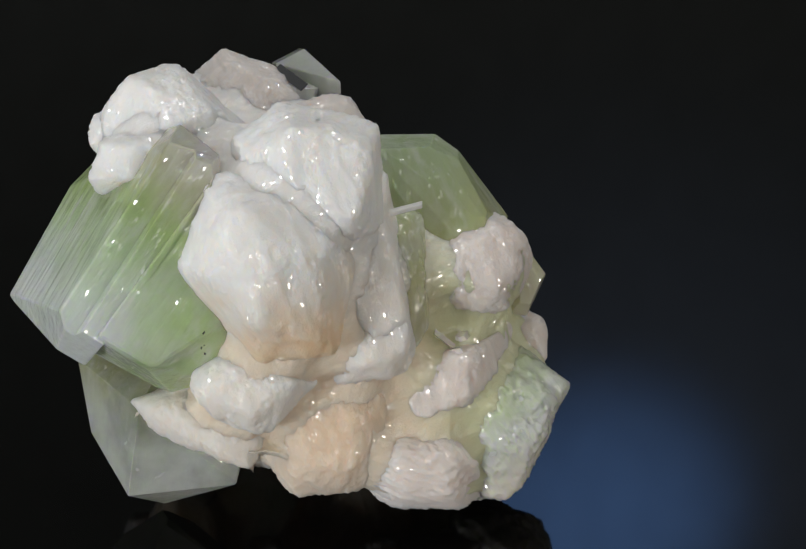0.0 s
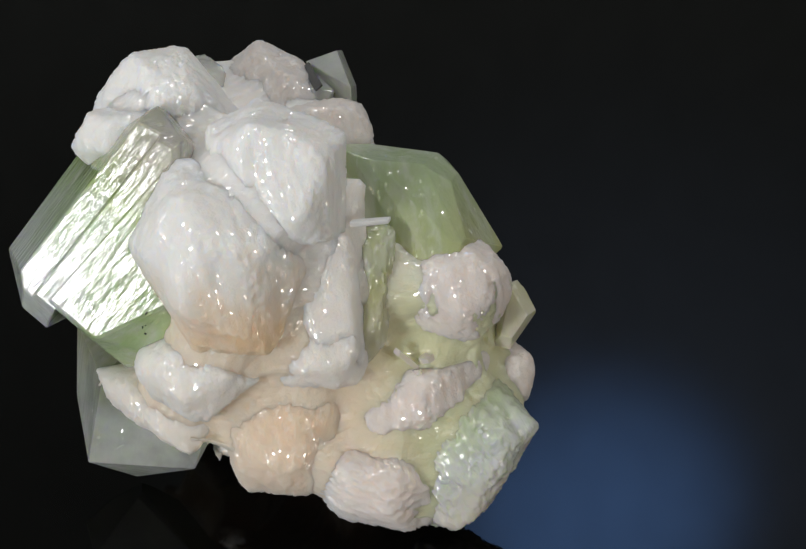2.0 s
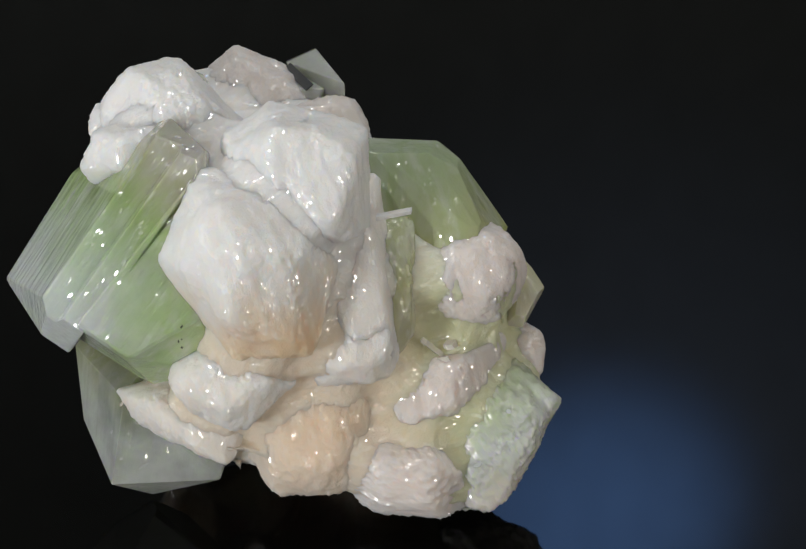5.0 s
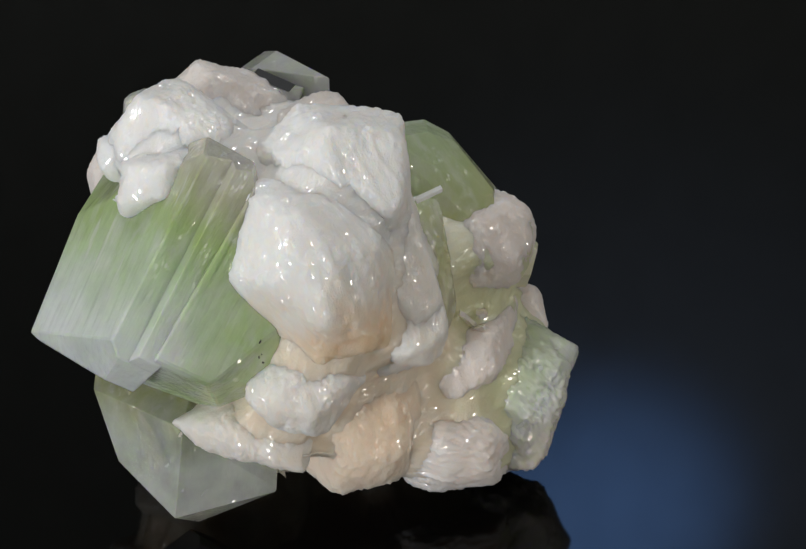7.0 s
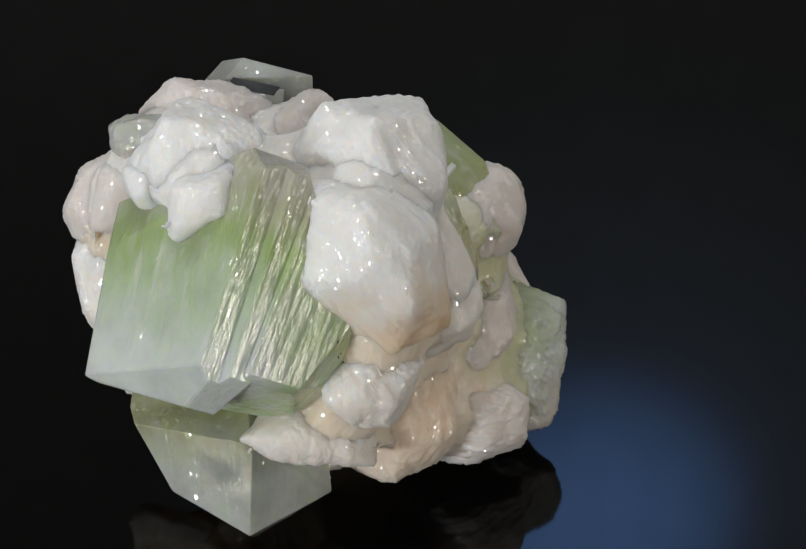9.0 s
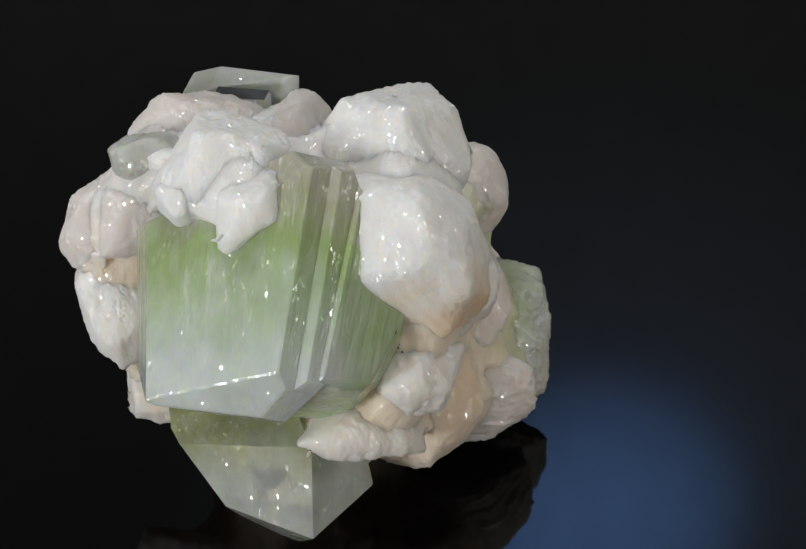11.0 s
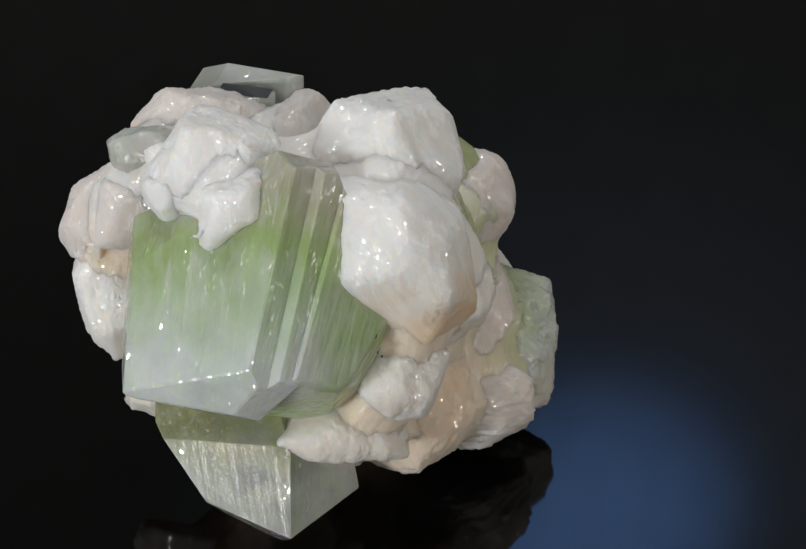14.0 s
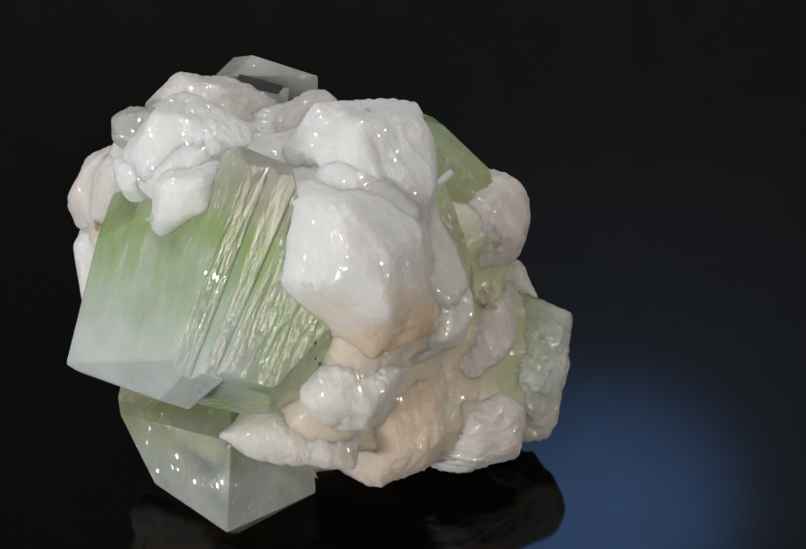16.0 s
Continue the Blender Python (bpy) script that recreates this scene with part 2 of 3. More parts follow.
def stilbite(centre, facets, material, label="", name="stilbite_crystal", axis=(0.1, -0.1, -1), power=34, ripple=0.36, chip=0.26, layer=0.08, blades=0.4, detail=6, seed=0):
    """A pearly sheaf: rounded between its facets, ribbed along its axis, with chipped blade ends."""
    MASS.append((Vector(centre), facets))
    bm = bmesh.new()
    bmesh.ops.create_icosphere(bm, subdivisions=detail, radius=1.0)
    radius, edge = sheaf_radius(np.array([v.co[:] for v in bm.verts]), facets, power)
    quat = Vector(axis).normalized().rotation_difference(Vector((0, 0, 1)))
    shift = Vector((seed * 7.3, seed * 3.1, seed * 5.7))
    for v, r, rim in zip(bm.verts, radius, edge):
        at = v.co * float(r)
        q = quat @ at
        rib = noise.noise(Vector((q.x * 0.28, q.y * 0.28, q.z * 0.05)) + shift)
        comb = noise.noise(Vector((q.x * 0.75, q.y * 0.75, q.z * 0.07)) + shift)
        fine = noise.noise(Vector((q.x * 1.7, q.y * 1.7, q.z * 0.2)) + shift)
        # blade ends show as teeth where two faces of the sheaf meet
        tooth = abs(noise.noise(Vector((q.x * 1.3, q.y * 1.3, q.z * 0.5)) + shift)) + 0.5 * abs(noise.noise(at * 2.6 + shift))
        lump = noise.noise(at * 0.16 + shift)
        plate = q.x * blades + 1.3 * noise.noise(Vector((q.x * 0.2, q.y * 0.2, q.z * 0.12)) + shift) + 0.35 * noise.noise(at * 0.9 + shift)
        plate = abs(plate - math.floor(plate) - 0.5) * 2
        v.co = (at + v.co * (0.35 * lump + ripple * (1.4 * rib + 0.75 * comb + 0.3 * fine) - chip * (0.08 + 2.6 * float(rim)) * tooth - layer * plate)) * MM + Vector(centre) * MM
    return part(name, bm, material, specimen, label, True)


def root_mass(material, label, swell=7.0, sink=7.4):
    """The intergrown mass that fills the joints between the sheaves: they are swollen, fused and drawn back again."""
    bm = bmesh.new()
    for centre, facets in MASS:
        made = bmesh.ops.create_icosphere(bm, subdivisions=4, radius=1.0)["verts"]
        radius, _ = sheaf_radius(np.array([v.co[:] for v in made]), facets, 12)
        for v, r in zip(made, radius):
            v.co = (Vector(centre) + v.co * (float(r) + swell)) * MM
    ob = part("matrix", bm, material, specimen, label, True)
    fuse = ob.modifiers.new("fuse", "REMESH")
    fuse.mode, fuse.voxel_size, fuse.use_smooth_shade = "VOXEL", 0.0005, True
    ease = ob.modifiers.new("ease", "SMOOTH")
    ease.factor, ease.iterations = 0.5, 4
    sinking = ob.modifiers.new("sink", "DISPLACE")
    sinking.strength, sinking.mid_level = -sink * MM, 0.0
    crust = bpy.data.textures.new("crust", "CLOUDS")
    crust.noise_scale, crust.noise_depth = 0.0016, 3
    rough = ob.modifiers.new("crust", "DISPLACE")
    rough.texture, rough.texture_coords, rough.strength, rough.mid_level = crust, "LOCAL", 0.0012, 0.5
    clean = ob.modifiers.new("clean", "REMESH")
    clean.mode, clean.voxel_size, clean.use_smooth_shade = "VOXEL", 0.0004, True
    ease = ob.modifiers.new("ease", "SMOOTH")
    ease.factor, ease.iterations = 0.5, 2
    return ob


ROOT = ((2.1, -8.7, 39.0), [(73, -25, 16.3), (93, -72, 20.6), (-46, 16, 15.5), (-91, -23, 18.1), (26, 56, 18.0), (161, 20, 28.4),
    (-144, -12, 26.4), (169, -26, 27.8), (57, -1, 18.1), (-162, 29, 27.8), (-120, 36, 24.0), (-132, 80, 23.3),
    (95, 67, 23.5), (-90, -63, 23.2), (96, 15, 26.1), (-67, 44, 20.2), (-107, 10, 21.6), (-11, 15, 20.8),
    (41, 22, 19.1), (140, -19, 29.3), (-165, -43, 28.8), (111, -22, 26.0), (15, 1, 23.6), (-6, -52, 28.7),
    (-19, 41, 18.0), (-31, -7, 23.8), (-13, -27, 28.3), (139, 49, 28.1), (36, -19, 24.1)])
BIG = ((-25.7, -20.3, 47.1), [(-89, 21, 16.2), (-168, 38, 13.6), (35, -9, 11.9), (78, -47, 14.1), (5, 1, 13.0), (162, -71, 15.3),
    (-140, -18, 16.7), (144, 9, 22.1), (166, 50, 17.9), (87, 51, 23.7), (-148, -52, 17.0), (0, -66, 16.2),
    (-115, -21, 17.3), (45, 16, 18.9), (36, 38, 22.5), (-150, 0, 18.1), (-21, 72, 27.9), (-82, -34, 18.6),
    (-68, -14, 18.9), (128, -15, 23.8), (-20, 12, 17.9)])
SPLIT = (-14, -34)  # the plane, on the axis, where the longer blocks meet the shorter one


def grown(changes, inset):
    """The large crystal's facets drawn in by inset mm, some of them moved: {number: distance}."""
    return [(a, e, changes.get(k, d) - inset) for k, (a, e, d) in enumerate(BIG[1]) if k != 6]


# parallel growth blocks: each steps back on the striped face and out on its neighbour
STEPS = [(12.6, 13.6, 0.0), (14.4, 9.8, 0.8), (15.4, 6.2, 0.3)]
big_crystal = apophyllite(BIG[0], grown({0: STEPS[0][0]}, 0.0) + [(*SPLIT, -0.3)], big_mat, "large green crystal with a clear tip", 0.25)
for k, (front, flank, short) in enumerate(STEPS[1:]):
    facets = grown({0: front, 1: flank, 10: 17.0 - short}, 0.05 * (k + 1))
    apophyllite(BIG[0], facets + [(*SPLIT, -0.3 - 0.15 * k)], big_mat, "green growth block of the large crystal", 0.12)
apophyllite(BIG[0], grown({0: 15.6}, 0.3) + [(166, 34, 2.0), (-128, -38, 14.6)], big_mat, "shorter green block grown along the large crystal", 0.3)


flake_mat = plain_material("white_cleavage_flake", (0.92, 0.96, 0.95), 0.06, vary=0.05)
flake_mat.node_tree.nodes["Principled BSDF"].inputs["Transmission Weight"].default_value = 0.55


def flakes(crystal, centre, facets, spot, spread, count, seed, longest=3.2):
    """Bright cleavage flakes that lie on a crystal's faces round a spot, a little tilted out of them."""
    rng = random.Random(seed)
    for k in range(count):
        at = Vector(spot) + Vector([rng.uniform(-d, d) for d in spread])
        n, gap = max(((normal_of(a, e), normal_of(a, e).dot(at - Vector(centre)) - d) for a, e, d in facets), key=lambda f: f[1])
        at -= n * (gap + rng.uniform(0.02, 0.10))
        long, slim = rng.uniform(0.5, longest), rng.uniform(0.25, 1.2)
        if any(normal_of(a, e).dot(at - Vector(centre)) - d > -long for a, e, d in facets if normal_of(a, e).dot(n) < 0.99):
            continue
        turn = (n + Vector([rng.uniform(-0.12, 0.12) for _ in range(3)])).to_track_quat("Z", "Y") @ Matrix.Rotation(rng.uniform(0, 3.1), 3, "Z").to_quaternion()
        rim = [Vector((long * rng.uniform(0.6, 1) * math.cos(q * 0.9), slim * rng.uniform(0.5, 1) * math.sin(q * 0.9), 0)) for q in range(7)]
        bm = bmesh.new()
        low = [bm.verts.new((at + turn @ p) * MM) for p in rim]
        high = [bm.verts.new((at + turn @ (p * 0.9 + Vector((0, 0, 0.06)))) * MM) for p in rim]
        bm.faces.new(low[::-1])
        bm.faces.new(high)
        for q in range(7):
            bm.faces.new((low[q], low[(q + 1) % 7], high[(q + 1) % 7], high[q]))
        part("cleavage_flake", bm, flake_mat, crystal)


flakes(big_crystal, BIG[0], grown({0: STEPS[2][0], 1: STEPS[2][1]}, 0.1) + [(*SPLIT, -0.6)], (-37, -24, 42), (7, 5, 6), 60, 12)

# black specks on the striped face, near its lower corner
rng = random.Random(9)
speck_n, speck_d = normal_of(*BIG[1][0][:2]), 15.3
for k in range(7):
    at = Vector((-15.4 + rng.uniform(-0.7, 0.5), -36, 45.4 + rng.uniform(-2.6, 1.6)))
    at -= speck_n * (speck_n.dot(at - Vector(BIG[0])) - speck_d)
    bm = bmesh.new()
    bmesh.ops.create_icosphere(bm, subdivisions=1, radius=1.0)
    size = Vector((rng.uniform(0.1, 0.22), rng.uniform(0.08, 0.15), rng.uniform(0.12, 0.3)))
    for v in bm.verts:
        v.co = (at + Vector([a * s * rng.uniform(0.7, 1.3) for a, s in zip(v.co, size)])) * MM
    part("speck", bm, speck_mat, big_crystal, "black mineral speck")
LOW = ((-25.8, -16.3, 17.0), [(59, -15, 7.1), (28, 54, 11.4), (-78, 7, 12.9), (-148, 12, 10.0), (-156, 57, 11.6), (-46, 37, 11.7),
    (-79, -43, 14.9), (29, -45, 9.8), (-165, -43, 10.6), (116, -37, 7.1), (-63, 21, 12.8), (149, -32, 9.3),
    (93, -35, 7.0), (47, -26, 8.6), (44, 32, 11.9), (-53, -57, 15.5), (-13, -3, 16.5), (131, -19, 12.2)])
low_crystal = apophyllite(LOW[0], LOW[1], low_mat, "clear blocky crystal resting on the plate")
flakes(low_crystal, LOW[0], LOW[1], (-24, -30, 12), (9, 5, 8), 16, 14, 2.6)
top_crystal = apophyllite((0.5, 17.3, 62.2), [(28, 0, 2.4), (-132, -2, 3.5), (-157, 72, 6.8), (4, -79, 6.4), (118, 16, 9.3), (-165, -10, 4.6),
    (10, 1, 3.9), (-124, -56, 4.9), (163, -12, 7.9), (28, 33, 4.2), (142, 56, 7.3)], top_mat, "small smoky clear crystal")
# flat dark slab behind the small top crystal's front, painting in a dark reflection
painted_reflection_mat = plain_material("painted_dark_reflection", (0.06, 0.065, 0.07), 0.08)
ends = Vector((-5.1, 16.4, 67.5)), Vector((-0.2, 8.9, 67.6))
along = (ends[1] - ends[0]).normalized()
facing = (Vector((-0.55, -0.6, 0.55)) - along * along.dot(Vector((-0.55, -0.6, 0.55)))).normalized()
bm = bmesh.new()
for v in box(bm, (-0.5, -0.5, -0.5), (0.5, 0.5, 0.5)):
    q = v.co.copy()
    v.co = ((ends[0] + ends[1]) / 2 + along * (q.x * (ends[1] - ends[0]).length + q.y * 0.8) + facing.cross(along) * q.y * 1.7 + facing * q.z * 0.3) * MM
bmesh.ops.recalc_face_normals(bm, faces=bm.faces[:])
part("dark_reflection_slab", bm, painted_reflection_mat, top_crystal, "dark slab painting in a reflection inside the crystal")
apophyllite((-2.9, 13.0, 63.9), [(76, 87, 2.8), (44, 27, 2.9), (-138, 32, 2.5), (44, -32, 2.5), (-89, 25, 4.0), (132, -74, 2.9),
    (-160, -24, 3.0), (171, 23, 4.2), (87, -23, 4.2), (-126, -26, 2.9), (-55, -77, 2.9), (5, -17, 3.9),
    (-43, 1, 5.6), (25, -60, 3.0), (24, 0, 3.7)], top_mat, "small smoky clear crystal", 0.12)
BACK = ((23.1, -2.0, 52.5), [(-174, -52, 8.5), (-120, 7, 9.0), (56, -70, 8.8), (-140, -33, 10.1), (109, -32, 8.5), (130, -66, 7.1),
    (-6, -57, 11.5), (-17, 9, 9.6), (167, -23, 12.5), (57, 4, 8.4), (-86, 40, 7.3), (-103, 26, 8.2),
    (64, 81, 9.0), (4, 36, 6.4), (-64, 54, 6.6), (43, 22, 7.7), (-18, -18, 11.9), (117, 26, 12.9),
    (83, 26, 9.7), (-34, 55, 6.5), (7, 61, 7.2), (96, 43, 10.7), (81, 10, 9.7), (-66, 36, 8.7),
    (-74, 14, 12.6), (35, 44, 8.1)])
apophyllite(BACK[0], BACK[1], back_mat, "sea green blocky crystal", 0.3)
stilbite((17.0, -18.5, 46.4), [(109, -32, 3.8), (-71, 32, 3.5), (38, -21, 4.0), (-9, 7, 3.9), (-134, 11, 4.3), (176, -19, 4.4),
    (-73, 73, 7.5), (95, 6, 7.7), (146, 1, 6.7), (-131, 53, 6.7), (-41, -2, 6.1), (56, -54, 6.3),
    (154, -37, 4.9), (21, -1, 4.6), (-26, 24, 4.5), (-108, 13, 4.7), (66, 72, 10.9), (-32, 50, 6.7)], cavity_mat, "yellowish green translucent crystal", name="apophyllite_crystal", seed=34, power=30, ripple=0.4, layer=0.25)
stilbite((23.9, -12.8, 28.2), [(144, 13, 6.3), (99, -28, 5.5), (-2, -70, 4.7), (-140, 50, 6.4), (135, 81, 5.6), (-49, -31, 4.4),
    (97, 32, 5.7), (170, -48, 8.3), (-107, -2, 7.8), (-81, 24, 5.2), (-29, 6, 6.6), (-9, 68, 7.0),
    (130, -6, 6.3), (71, 23, 7.0), (64, -16, 7.3), (-57, -9, 4.9), (156, -75, 7.0), (-71, -49, 5.9),
    (74, -57, 5.8), (168, 42, 6.8)], cavity_mat, "olive translucent broken crystal", name="apophyllite_crystal", seed=33, power=30, ripple=0.5, layer=0.3)
apophyllite((38.4, -2.3, 35.3), [(23, -42, 2.4), (-21, -14, 2.5), (-71, 32, 2.7), (-152, 21, 2.7), (175, 3, 2.7), (105, -30, 2.6),
    (-14, 43, 2.9), (170, -76, 4.8), (-84, -19, 4.9), (153, 15, 3.0), (75, 11, 3.3), (56, -7, 2.9),
    (38, 18, 3.3), (174, -42, 4.9), (12, 3, 3.4)], cavity_mat, "small olive pointed crystal", 0.1)
SIDE = ((35.0, -15.7, 14.4), [(135, 25, 9.9), (-69, 12, 7.9), (174, 57, 9.9), (-132, 4, 10.3), (178, -15, 11.9), (-88, 28, 7.8),
    (-104, -9, 11.4), (96, -39, 9.2), (0, -27, 7.1), (103, 18, 10.9), (180, 25, 10.3), (-5, -57, 8.4),
    (72, 23, 11.5), (124, -34, 10.4), (43, 14, 10.8), (-28, -10, 7.7), (-66, 66, 10.2), (58, -43, 8.6),
    (132, -81, 11.8), (141, -8, 11.0), (-136, 42, 8.9), (23, 45, 12.5), (-85, -52, 13.4), (64, -11, 10.0),
    (-46, 22, 9.1)])
side_crystal = stilbite(SIDE[0], SIDE[1], side_mat, "pale green broken crystal", name="apophyllite_crystal", seed=32, power=40, ripple=0.4, chip=0.35, layer=0.3, blades=0.3, axis=(0.6, -0.3, -0.7))
flakes(side_crystal, SIDE[0], SIDE[1], (36, -22, 18), (8, 4, 8), 40, 15, 2.2)
stilbite((-24.2, 14.6, 63.1), [(39, -32, 3.3), (-141, 33, 2.9), (52, 30, 3.6), (106, 78, 3.4), (17, 18, 5.3), (-68, 68, 5.0),
    (102, -39, 4.1), (-100, -8, 4.7), (-33, -47, 5.0), (-141, -86, 3.3), (-119, -27, 3.4), (-59, -70, 3.7),
    (71, 16, 4.0), (142, 59, 3.8), (172, 11, 4.2), (-161, -19, 3.9), (150, -18, 5.1), (-141, 13, 3.3)], top_mat, "clear rough broken crystal", name="apophyllite_crystal", seed=31, detail=5, ripple=0.2)
apophyllite((17.3, -18.1, 59.3), [(0, 81, 0.4), (-180, -82, 0.4), (128, -2, 0.5), (-53, 2, 0.5), (180, 0, 2.7), (0, 1, 2.7)], lath_mat, "tiny white lath", 0.1)
stilbite((-4.5, -28.7, 54.7), [(158, 8, 13.4), (7, 33, 11.9), (58, -85, 12.3), (-138, -23, 12.5), (32, 74, 13.7), (-157, 29, 15.1),
    (11, -21, 13.4), (71, 47, 12.7), (-83, 36, 14.6), (166, -50, 11.0), (-83, -24, 14.4), (-26, 5, 12.0),
    (95, -26, 15.1), (128, 20, 14.5), (48, 15, 13.4), (-112, 7, 15.1), (-43, 46, 12.6), (-58, 12, 12.6),
    (-152, 61, 16.9), (-79, -60, 15.8), (133, -14, 14.3), (59, -32, 15.8)], front_mat, "white sheaf with a peach root", seed=1, axis=(0.42, -0.2, -1))
stilbite((9.6, -23.7, 38.5), [(66, -77, 6.5), (39, -25, 7.2), (-168, 15, 6.7), (61, 58, 7.1), (42, 2, 7.5), (138, 71, 6.8),
    (-84, -31, 8.5), (2, 25, 8.9), (149, -6, 10.1), (104, -32, 9.5), (-66, 31, 8.3), (-40, -23, 9.3),
    (-13, 0, 9.5), (110, 28, 10.1), (-101, 33, 7.8), (9, 70, 7.6), (-128, -3, 8.2), (-65, -58, 8.5),
    (-162, 52, 7.4)], cream_mat, "small white bud", seed=2, detail=5)
stilbite((8.2, -18.5, 47.8), [(-158, 2, 6.0), (43, -17, 5.4), (-137, 12, 6.6), (-71, 32, 8.7), (-6, 14, 8.9), (-61, 68, 13.1),
    (55, -66, 10.0), (168, -13, 8.2), (101, 39, 14.6), (-106, 1, 10.5), (104, -32, 8.0), (-60, -2, 13.2),
    (-172, -59, 12.1), (147, -27, 8.8), (110, 3, 12.1), (-26, 38, 10.9), (124, -55, 9.8), (86, -4, 10.1)], cream_mat, "cream translucent blade", seed=15, detail=5)
stilbite((2.6, -18.0, 66.7), [(-141, -48, 7.9), (-118, -16, 10.0), (72, 29, 8.1), (33, -2, 9.0), (-173, 58, 11.7), (48, 79, 9.9),
    (-14, 4, 10.8), (129, 21, 11.6), (-133, 13, 12.2), (-77, 33, 11.0), (-165, -5, 12.7), (-57, -70, 11.8),
    (93, -29, 13.7), (-41, -7, 13.1), (141, -26, 14.0), (132, -54, 13.6), (-34, 58, 11.4), (-73, -27, 13.8),
    (-34, -36, 14.3)], white_mat, "white rounded sheaf", seed=3, axis=(0.35, -0.2, -1))
stilbite((-21.1, -5.3, 69.3), [(-109, -55, 8.0), (128, -69, 9.4), (-130, 34, 8.6), (82, -15, 7.7), (148, 36, 10.0), (106, 20, 8.9),
    (-74, -12, 8.6), (62, 15, 7.2), (19, 43, 6.8), (-62, 64, 7.4), (172, 11, 12.9), (-119, -16, 9.2),
    (95, -42, 9.1), (93, 86, 7.9), (-158, -11, 12.8), (-41, 27, 9.0), (29, -47, 12.6), (-78, 34, 8.8),
    (8, -21, 14.3), (147, -37, 14.0), (98, 54, 9.3)], white_mat, "white sheaf with ragged tips", seed=4)
stilbite((-25.8, -15.4, 65.7), [(-83, -44, 3.5), (-49, 15, 5.2), (96, 13, 4.9), (123, 75, 5.9), (109, -16, 4.6), (32, 51, 7.5),
    (129, -1, 6.0), (170, 12, 8.4), (-174, 30, 8.4), (120, -47, 5.9), (-62, -10, 4.6), (-76, 20, 5.9),
    (37, -42, 8.3), (-126, 32, 7.7), (-23, -23, 7.6), (-110, -34, 5.9), (9, -32, 8.8), (79, -25, 6.8),
    (-162, -16, 9.4), (-94, 78, 7.0), (-109, 2, 7.1)], white_mat, "white pointed lobe", seed=16, detail=5)
stilbite((-29.6, -4.4, 63.8), [(60, 41, 3.4), (-67, 34, 3.4), (-90, -13, 2.6), (73, 19, 3.3), (119, 80, 5.4), (108, -53, 2.6),
    (147, -73, 2.8), (-141, 32, 6.2), (159, -4, 6.0), (119, -29, 3.7), (39, -32, 6.2), (-109, -54, 3.2),
    (-50, -40, 5.5), (-16, 2, 7.2), (178, -24, 5.4), (147, 39, 7.3), (-121, -30, 4.2), (-70, -72, 4.5),
    (146, -43, 3.8)], white_mat, "white pointed lobe", seed=17, detail=5)
stilbite((-27.2, -3.5, 66.1), [(-72, 35, 1.6), (99, -34, 1.4), (-45, 54, 2.6), (79, 4, 2.8), (-86, 6, 1.9), (136, -68, 2.5),
    (-104, 32, 2.9), (-170, 43, 6.1), (118, 2, 4.3), (13, 4, 5.4), (-23, 26, 4.2), (-167, 14, 5.6),
    (141, -17, 4.1), (21, -67, 4.9), (-78, -17, 3.5), (71, -54, 3.6), (-131, 24, 4.5)], white_mat, "glittering white splinter", seed=18, detail=5)
stilbite((24.9, -8.9, 43.4), [(99, 21, 6.9), (-146, -77, 8.0), (-93, -27, 8.9), (-160, 62, 6.9), (-72, 30, 9.5), (-47, -22, 12.7),
    (24, -67, 10.5), (-21, -3, 13.6), (36, -37, 11.4), (67, 12, 9.8), (34, 84, 9.0), (-3, 33, 13.6),
    (-117, -6, 8.6), (104, -33, 7.3), (151, 12, 10.2), (-129, 38, 8.2), (138, 60, 7.7), (37, 38, 12.8),
    (-179, -43, 10.8), (-171, -14, 12.0), (-118, -51, 8.7), (127, -57, 8.9)], rose_mat, "rose white ball", seed=5, power=10)
stilbite((-7.2, -30.4, 35.0), [(151, -6, 6.9), (58, 79, 5.7), (148, -33, 6.4), (5, -50, 6.2), (141, 53, 7.0), (-163, 70, 7.9),
    (6, 51, 6.2), (-119, -6, 11.5), (-158, -85, 7.4), (-102, -29, 10.7), (-54, -15, 9.1), (47, 19, 9.0),
    (-84, 24, 10.0), (-138, 33, 11.5), (81, -33, 8.4), (-175, -34, 9.0), (-126, -50, 10.1), (114, 24, 8.4),
    (78, 29, 9.0), (-72, 52, 8.8), (100, -8, 9.3), (27, -28, 8.4)], white_mat, "white rounded sheaf", seed=6)
stilbite((-16.7, -28.4, 26.0), [(101, -66, 5.2), (-27, 64, 4.3), (-144, -72, 5.6), (131, 57, 6.1), (-116, -35, 7.4), (79, 18, 8.1),
    (-11, -11, 11.1), (-64, 20, 8.9), (-92, 30, 7.1), (-154, 69, 6.2), (-113, -9, 8.0), (127, 15, 8.8),
    (-141, -11, 9.1), (123, -19, 8.9), (-173, -48, 7.8), (81, -38, 8.0), (106, 39, 7.5), (-75, 58, 5.4),
    (14, -59, 8.6), (-139, 29, 9.2), (-116, 15, 8.3)], cream_mat, "cream white sheaf", seed=7)
stilbite((-6.3, -16.5, 12.1), [(-34, 17, 2.3), (-151, 60, 2.4), (143, -5, 2.4), (5, -35, 2.4), (85, -52, 1.9), (-96, 32, 3.9),
    (118, -35, 2.2), (-123, -79, 4.7), (-99, -34, 6.0), (11, -11, 3.9), (-149, 9, 5.4), (111, 21, 5.4),
    (-14, -66, 3.9), (70, -29, 4.0), (87, 16, 6.7), (152, 58, 4.1), (156, 19, 2.9), (-85, -13, 5.9)], cream_mat, "cream glassy bud", seed=19, detail=5)
